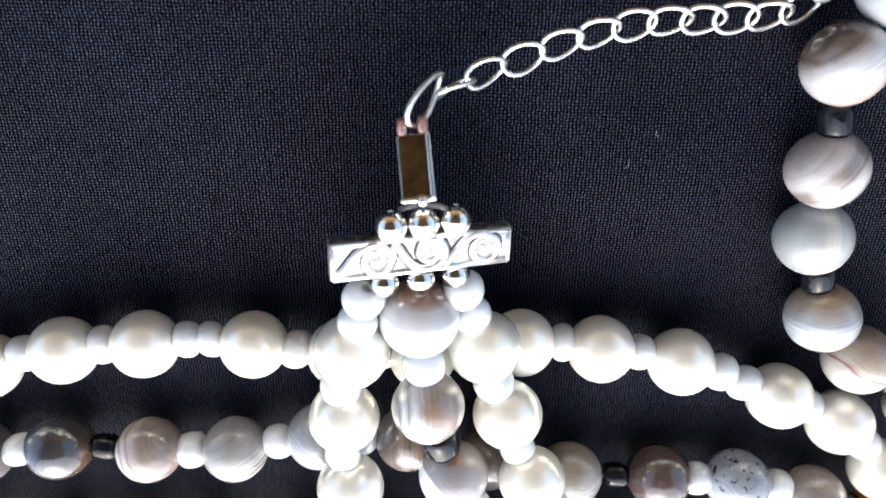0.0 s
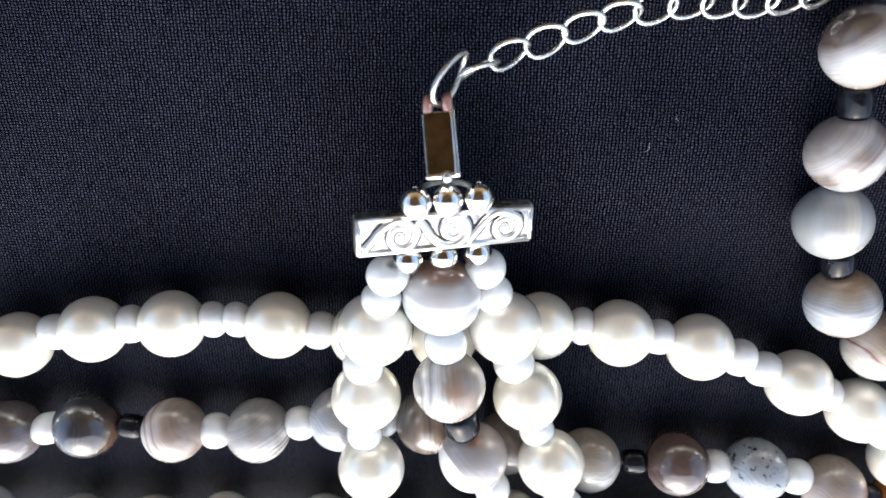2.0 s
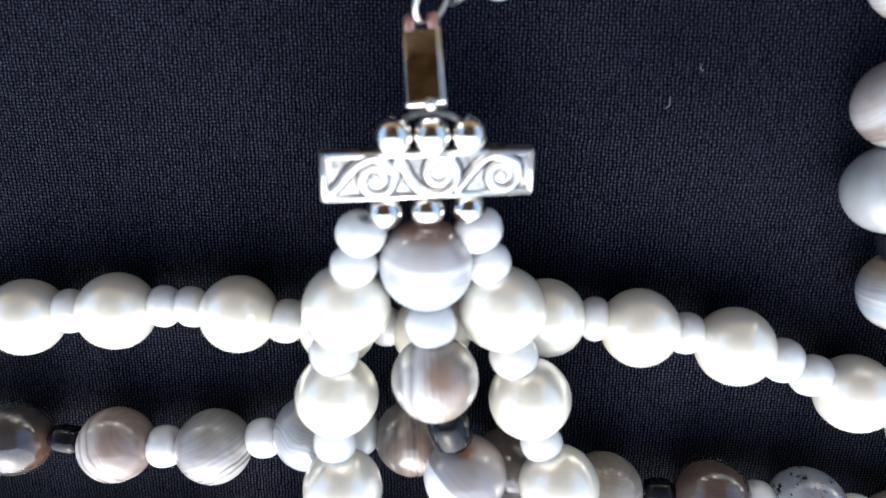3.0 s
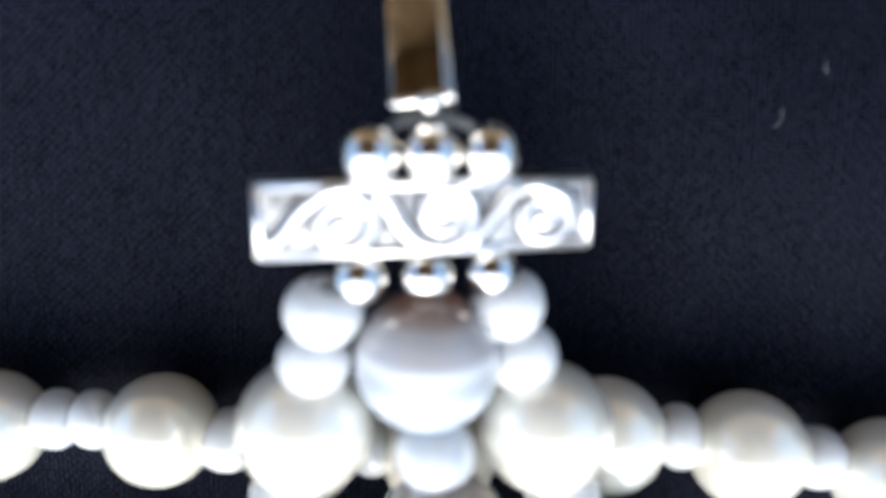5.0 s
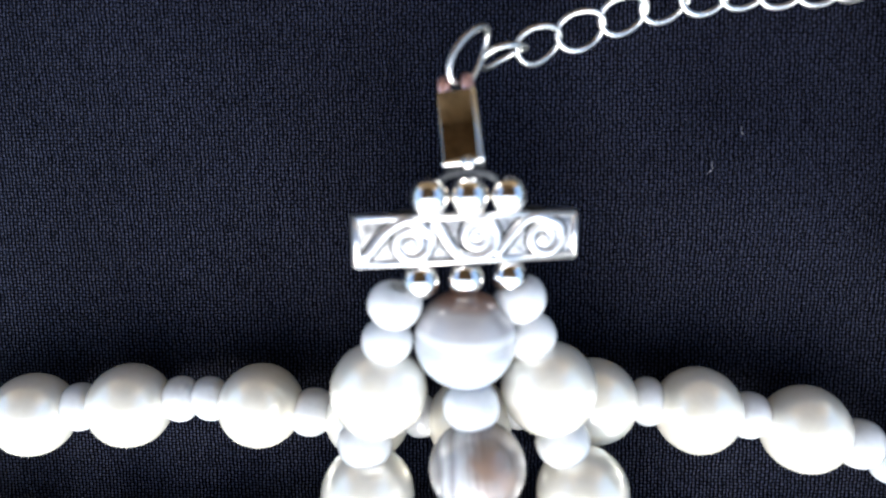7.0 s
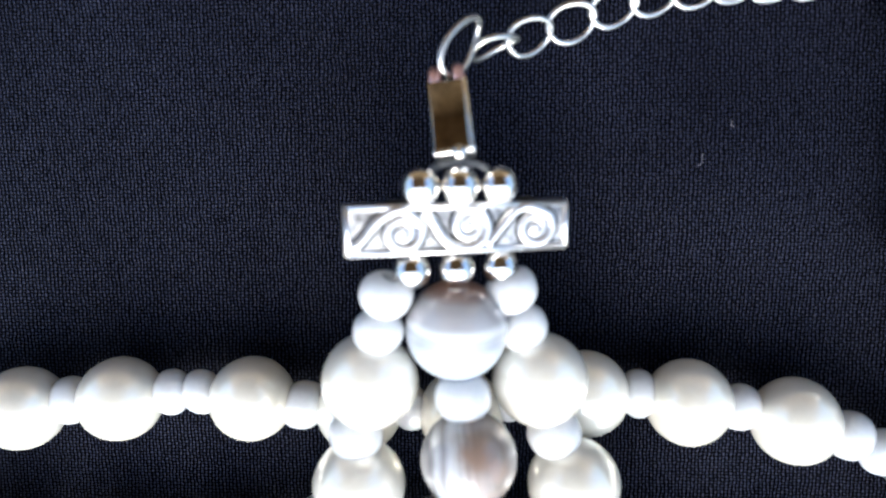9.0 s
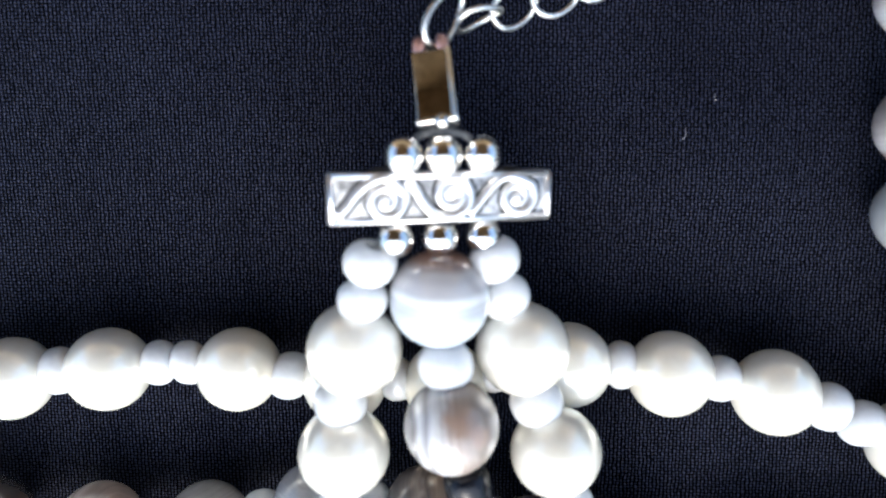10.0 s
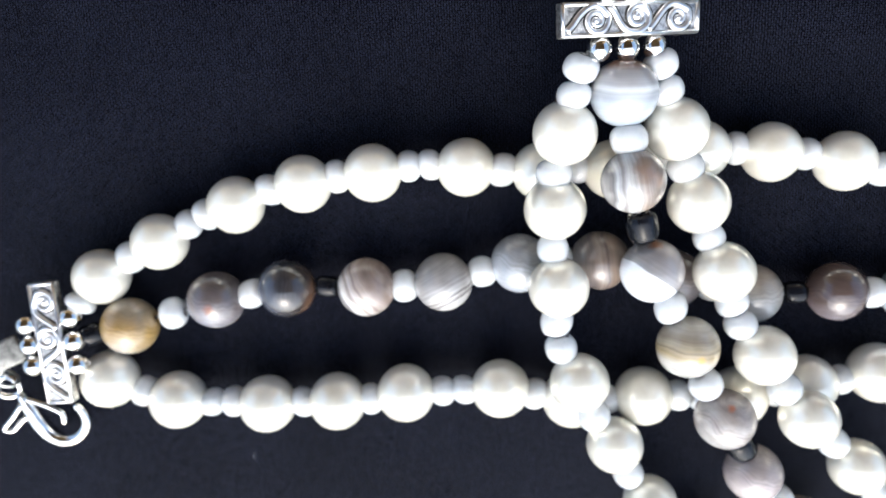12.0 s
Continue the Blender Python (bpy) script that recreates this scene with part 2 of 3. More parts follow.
def lathe(profile, seg=28):
    """A closed body turned round z from (radius, z) pairs; a ring profile if it closes on itself."""
    bm = bmesh.new()
    rings = []
    for r, z in profile:
        if r < 1e-6:
            rings.append([bm.verts.new((0, 0, z))])
        else:
            rings.append([bm.verts.new((r * math.cos(2 * math.pi * k / seg), r * math.sin(2 * math.pi * k / seg), z)) for k in range(seg)])
    for a, c in zip(rings, rings[1:]):
        for k in range(seg):
            q = (k + 1) % seg
            if len(a) == 1:
                bm.faces.new((a[0], c[q], c[k]))
            elif len(c) == 1:
                bm.faces.new((a[k], a[q], c[0]))
            else:
                bm.faces.new((a[k], a[q], c[q], c[k]))
    bmesh.ops.recalc_face_normals(bm, faces=bm.faces)
    return bm


def bead_body(radius, hole=0.45, squash=1.0, uneven=0.0, seed=0, seg=40, rings=22):
    """A drilled round bead: a ball with a hole along z and a soft lip round it."""
    a0 = math.asin(min(0.9, hole / radius))
    prof = []
    for k in range(rings + 1):
        a = a0 + (math.pi - 2 * a0) * k / rings
        prof.append((radius * math.sin(a), -radius * squash * math.cos(a)))
    lip = prof[0][1]
    prof = [(hole * 0.75, 0.0), (hole * 0.8, lip * 0.8), (hole * 0.9, lip * 0.97)] + prof + [(hole * 0.9, -lip * 0.97), (hole * 0.8, -lip * 0.8), (hole * 0.75, 0.0)]
    bm = lathe(prof, seg)
    if uneven:
        off = Vector((seed * 7.3, seed * 3.1, 1.7))
        for v in bm.verts:
            v.co *= 1 + uneven * noise.noise(v.co * 0.25 + off)
    return bm


def seed_body(radius, length, hole=0.5, power=2.25, seed=0, seg=24):
    """A small glass bead: a short tube with well rounded ends."""
    prof = [(hole, 0.0)]
    n = 14
    for k in range(n + 1):
        a = -math.pi / 2 + math.pi * k / n
        c, s = math.cos(a), math.sin(a)
        prof.append((hole + (radius - hole) * abs(c) ** (2 / power), length / 2 * math.copysign(abs(s) ** (2 / power), s)))
    prof.append((hole, 0.0))
    bm = lathe(prof, seg)
    off = Vector((seed * 5.7, seed * 2.9, 0.3))
    for v in bm.verts:
        v.co *= 1 + 0.06 * noise.noise(v.co * 0.35 + off)
        v.co.z += 0.10 * v.co.x * math.sin(seed * 2.4)
    return bm


def tube(points, radii, seg=10, closed=False, caps=True):
    """A round rod along points; radii: one, or one for each point."""
    bm = bmesh.new()
    pts = [Vector(p) for p in points]
    n = len(pts)
    if not hasattr(radii, "__len__"):
        radii = [radii] * n
    rings, side = [], None
    for i, p in enumerate(pts):
        ahead = (pts[(i + 1) % n] - pts[i - 1]) if closed or 0 < i < n - 1 else (pts[1] - pts[0] if i == 0 else pts[-1] - pts[-2])
        ahead.normalize()
        if side is None:
            side = ahead.orthogonal()
        side = (side - ahead * side.dot(ahead)).normalized()
        up = ahead.cross(side)
        rings.append([bm.verts.new(p + radii[i] * (math.cos(2 * math.pi * k / seg) * side + math.sin(2 * math.pi * k / seg) * up)) for k in range(seg)])
    pairs = list(zip(rings, rings[1:])) + ([(rings[-1], rings[0])] if closed else [])
    for a, c in pairs:
        shift = 0
        if closed and c is rings[0]:
            shift = min(range(seg), key=lambda s: (a[0].co - c[s].co).length)
        for k in range(seg):
            bm.faces.new((a[k], a[(k + 1) % seg], c[(k + 1 + shift) % seg], c[(k + shift) % seg]))
    if caps and not closed:
        bm.faces.new(rings[0][::-1])
        bm.faces.new(rings[-1])
    bmesh.ops.recalc_face_normals(bm, faces=bm.faces)
    return bm


def smooth_line(points, steps=6):
    """Catmull-Rom through the points."""
    p = [Vector(q) for q in points]
    p = [2 * p[0] - p[1]] + p + [2 * p[-1] - p[-2]]
    out = []
    for i in range(1, len(p) - 2):
        for k in range(steps):
            t = k / steps
            a, b, c, d = p[i - 1:i + 3]
            out.append(0.5 * ((2 * b) + (c - a) * t + (2 * a - 5 * b + 4 * c - d) * t * t + (3 * b - a - 3 * c + d) * t ** 3))
    out.append(p[-2])
    return out


def slab(sx, sy, sz, bevel=0.0, seg=2):
    bm = bmesh.new()
    bmesh.ops.create_cube(bm, size=1.0)
    for v in bm.verts:
        v.co = Vector((v.co.x * sx, v.co.y * sy, v.co.z * sz))
    if bevel:
        bmesh.ops.bevel(bm, geom=bm.edges[:], offset=bevel, segments=seg, affect="EDGES", profile=0.6)
    return bm


def at(x, y, z, rx=0, ry=0, rz=0):
    return pose(x * MM, y * MM, z * MM, rx, ry, rz)


def along(p, way, spin=0.0):
    """A place at p (mm) whose z axis runs along way."""
    q = Vector(way).normalized().to_track_quat("Z", "Y").to_matrix().to_4x4()
    return Matrix.Translation(Vector(p) * MM) @ q @ Matrix.Rotation(spin, 4, "Z")


# ---- the setting ----
def flat_box(name, size, centre, mat, label):
    bm = bmesh.new()
    bmesh.ops.create_cube(bm, size=1.0)
    for v in bm.verts:
        v.co = Vector((v.co.x * size[0] + centre[0], v.co.y * size[1] + centre[1], v.co.z * size[2] + centre[2]))
    return tagged(part(name, bm, mat), label, name.split("_")[0], kind="structure")


flat_box("ground", (60, 60, 0.1), (0, 0, -0.80), GROUND, "grey paving round the table")
# unseen wall and overhead slab, added so the beads' upper halves reflect something dark
flat_box("wall_north", (1.6, 0.12, 1.45), (0, 0.88, -0.025), PLASTER, "unseen brown wall behind the table, added for dark reflections")
flat_box("ceiling", (1.0, 0.86, 0.08), (0, 0.39, 0.66), PLASTER, "unseen brown slab overhead, added to darken upward reflections")
flat_box("table_top", (1.5, 1.1, 0.04), (0, 0, -0.0232), PLASTER, "brown table top under the black cloth")
flat_box("table_base", (1.2, 0.8, 0.705), (0, 0, -0.3957), PLASTER, "brown table base that carries the table top")


def cloth_height(x, y):
    """Soft waves of the cloth in millimetres, flattest under the beads."""
    v = Vector((x, y, 0))
    h = 0.9 * noise.noise(v * 0.016 + Vector((3.1, 0.4, 0))) + 0.5 * noise.noise(v * 0.045)
    bulge = 1.6 * math.exp(-((x - 58) / 16) ** 2 - ((y - 20) / 9) ** 2)
    return 0.35 * h + bulge - 0.45


def cloth():
    bm = bmesh.new()
    xs = [-720, -450, -250, -150] + [-100 + 2.5 * k for k in range(93)] + [180, 280, 450, 720]
    ys = [-520, -350, -220, -140] + [-100 + 2.5 * k for k in range(81)] + [140, 220, 350, 520]
    grid = [[bm.verts.new((x, y, cloth_height(x, y))) for x in xs] for y in ys]
    for a, c in zip(grid, grid[1:]):
        for k in range(len(xs) - 1):
            bm.faces.new((a[k], a[k + 1], c[k + 1], c[k]))
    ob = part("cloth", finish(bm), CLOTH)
    sol = ob.modifiers.new("thickness", "SOLIDIFY")
    sol.thickness, sol.offset = 0.0006, -1
    return tagged(ob, "black woven cloth spread flat under the jewellery", "cloth", kind="structure")


cloth()

# ---- beads ----
PEARL_MESHES, SEED_MESHES, JET_MESHES = [], [], []


def mesh_of(name, bm, mat):
    me = bpy.data.meshes.new(name)
    finish(bm)
    bm.normal_update()
    bm.to_mesh(me)
    bm.free()
    me.materials.append(mat)
    return me


for k in range(4):
    PEARL_MESHES.append(mesh_of("pearl", bead_body(4.06, 0.45, uneven=0.015, seed=k), PEARL))
for k in range(5):
    SEED_MESHES.append(mesh_of("seed_bead", seed_body(2.22 + 0.14 * math.sin(k * 2.1), 3.0, seed=k), MILK))
for k in range(2):
    JET_MESHES.append(mesh_of("black_bead", seed_body(1.62, 3.0, power=3.2, seed=k), JET))
BALL_MESH = mesh_of("silver_ball", bead_body(1.53, 0.3, seg=24, rings=14), SILVER)

AGATES = {}


def stone_size(key):
    """The stones of the upper piece are a little smaller than those of the bracelet and the necklace."""
    return {"c1": 4.18, "c2": 4.02, "c3": 4.2}.get(key, 4.2 if key[0] == "c" else 4.17)


def stone(key, parent, centre, way):
    mat, label = AGATES[key]
    me = mesh_of("agate_bead", bead_body(stone_size(key), 0.45, uneven=0.02, seed=len(key) + ord(key[-1])), mat)
    # the bead keeps the world's axes for its bands; the hole is turned in the mesh
    turn = Vector(way).normalized().to_track_quat("Z", "Y").to_matrix().to_4x4()
    me.transform(turn)
    return part("agate_bead", me, mat, parent, label, at(*centre))


def strand(parent, beads, start=None, end=None, jet=1.0, drift=(0, 0, 0), lead=(0, 0, 0), pearl=4.06):
    """beads: (kind, x, y, z, between) in order, where between names the small beads up to the next large one:
    s a milk-white one, k a black one; a sixth value shifts them aside. kind: p a pearl, or the key of a stone. start, end: where the thread begins and stops.
    drift: how far the small beads lie off the straight line between the large ones; lead: those at the thread's start; pearl: the radius of the pearls."""
    centres = [Vector(b[1:4]) for b in beads]
    n = len(beads)
    for i, (kind, x, y, z, between, *_) in enumerate(beads):
        way = centres[min(i + 1, n - 1)] - centres[max(i - 1, 0)]
        if kind == "p":
            part("pearl", PEARL_MESHES[i % 4], PEARL, parent, "", along(centres[i], way, i * 1.3) @ Matrix.Scale(pearl / 4.06, 4))
        else:
            stone(kind, parent, centres[i], way)
    line = ([Vector(start)] if start else []) + centres + ([Vector(end)] if end else [])
    size = [pearl if b[0] == "p" else stone_size(b[0]) for b in beads]
    joins = [(size[i], b[4], size[i + 1], b[5] if len(b) > 5 else drift) for i, b in enumerate(beads[:-1])]
    if start:
        joins = [(1.2, start_seeds[id(parent), beads[0][0], round(beads[0][1])], size[0], lead)] + joins
    for i, (r0, between, r1, shift) in enumerate(joins):
        a, b = line[i], line[i + 1]
        if not between:
            continue
        d = (b - a).length
        way = (b - a) / d
        gap = max(d - r0 - r1 + (1.4 if r0 > 2 else 0.6), 1.0 * len(between))
        mid = a + way * (r0 + (d - r0 - r1) / 2)
        for k, c in enumerate(between):
            length = min(gap / len(between) + 0.3, 3.9)
            p = mid + way * (k - (len(between) - 1) / 2) * gap / len(between)
            # a small sag and shift, as loosely strung beads have
            p = p + Vector((0.18 * math.sin(i * 3 + k), 0.22 * math.cos(i * 2.3 + k * 2), 0)) + Vector(shift)
            wob = Vector((0.12 * math.sin(i * 1.7 + k), 0.12 * math.cos(i * 2.9 + k), 0.08 * math.sin(i + k)))
            me, nm = (SEED_MESHES[(i + 2 * k) % 5], "seed_bead") if c == "s" else (JET_MESHES[i % 2], "black_bead")
            place = along(p, way + wob, i + k)
            ob = part(nm, me, None, parent, "", place @ Matrix.Diagonal((1, 1, max(0.62, length / 3.0), 1) if c == "s" else (jet, jet, jet * min(1.05, max(0.7, length / 3.0)), 1)))
    part("thread", finish(tube(smooth_line(line, 4), 0.28, 6)), THREAD, parent)


start_seeds = {}


def thing(name, label, category, group=""):
    return tagged(new(name), label, category, group)


def spiral(cx, cy, turns, r0, r1, start, hand, z):
    pts = []
    n = int(18 * turns)
    for k in range(n + 1):
        a = start + hand * 2 * math.pi * turns * k / n
        r = r0 + (r1 - r0) * k / n
        pts.append((cx + r * math.cos(a), cy + r * math.sin(a), z))
    return pts


def spacer_bar(parent, place, near, far, low=0.25, high=0.25):
    """A flat cast three-hole bar with a raised rim, three scrolls and three balls along each long side.
    near, far: the spacing of the balls on the strand side and on the clasp side; low, high: how far they stand over the bar's middle."""
    L, Wd, T = 17.7, 3.95, 1.5
    bar = part("spacer_bar", finish(slab(L, Wd, T, 0.22)), OXIDISED, parent, "antique silver bar with cast scrolls", place)
    z = T / 2 + 0.02
    e = 0.26
    rim = [(-L / 2 + e, -Wd / 2 + e, z), (L / 2 - e, -Wd / 2 + e, z), (L / 2 - e, Wd / 2 - e, z), (-L / 2 + e, Wd / 2 - e, z)]
    for a, b in zip(rim, rim[1:] + rim[:1]):
        part("rim", finish(tube([a, b], 0.27, 8)), SILVER_RELIEF, bar)
    # three scrolls joined by an S-shaped ridge
    scrolls = []
    scrolls.append([(-8.2, -1.3, z), (-7.4, -0.5, z), (-6.5, 0.6, z), (-5.4, 1.35, z), (-4.3, 1.5, z)] + spiral(-4.5, -0.15, 1.9, 1.62, 0.14, math.pi / 2 - 0.5, -1, z)[2:])
    scrolls.append([(-2.9, 1.45, z), (-2.2, 0.7, z), (-1.5, -0.5, z), (-0.6, -1.35, z), (0.7, -1.55, z), (1.9, -0.9, z)] + spiral(0.75, 0.2, 1.9, 1.5, 0.14, -0.45, 1, z)[1:])
    scrolls.append([(2.1, -1.4, z), (2.8, -0.6, z), (3.6, 0.4, z), (4.5, 1.25, z), (5.6, 1.5, z)] + spiral(6.0, -0.12, 1.9, 1.6, 0.14, math.pi / 2 - 0.2, -1, z)[2:])
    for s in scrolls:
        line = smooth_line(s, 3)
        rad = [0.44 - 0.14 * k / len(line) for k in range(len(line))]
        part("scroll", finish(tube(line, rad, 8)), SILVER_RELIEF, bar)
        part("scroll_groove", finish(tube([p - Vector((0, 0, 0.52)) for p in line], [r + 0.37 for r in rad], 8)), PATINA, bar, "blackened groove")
    for cx, cy in ((-4.5, -0.15), (0.75, 0.2), (6.0, -0.12)):
        part("scroll_boss", mesh_of("scroll_boss", bead_body(0.42, 0.05, seg=12, rings=8), SILVER_RELIEF), None, bar, "", at(cx, cy, z + 0.05))
    for side, gap, lift in ((-1, near, low), (1, far, high)):
        for k in (-1, 0, 1):
            part("silver_ball", BALL_MESH, None, bar, "polished silver ball", at(k * gap, side * (Wd / 2 + 1.3), lift, 90, 0, 0))
    return bar


def link_body(a, b, wire):
    """One oval chain link, a little twisted."""
    pts = []
    for k in range(28):
        t = 2 * math.pi * k / 28
        pts.append((a * math.cos(t), b * math.sin(t), 0.22 * math.sin(2 * t)))
    return tube(pts, wire, 8, closed=True)


LINK_MESH = mesh_of("chain_link", link_body(2.15, 1.6, 0.26), STEEL)


def chain(parent, points, roll=28.0):
    """Links along points: neighbours hook into each other."""
    pts = [Vector(p) for p in points]
    for i, p in enumerate(pts):
        way = (pts[min(i + 1, len(pts) - 1)] - pts[max(i - 1, 0)]).normalized()
        yaw = math.atan2(way.y, way.x)
        pitch = -math.asin(max(-1, min(1, way.z)))
        m = Matrix.Translation(p * MM) @ Matrix.Rotation(yaw, 4, "Z") @ Matrix.Rotation(pitch, 4, "Y") @ Matrix.Rotation(radians(roll + 6 * math.sin(i * 2.2) + (48 if i == 0 else 0)), 4, "X")
        part("chain_link", LINK_MESH, None, parent, "", m)


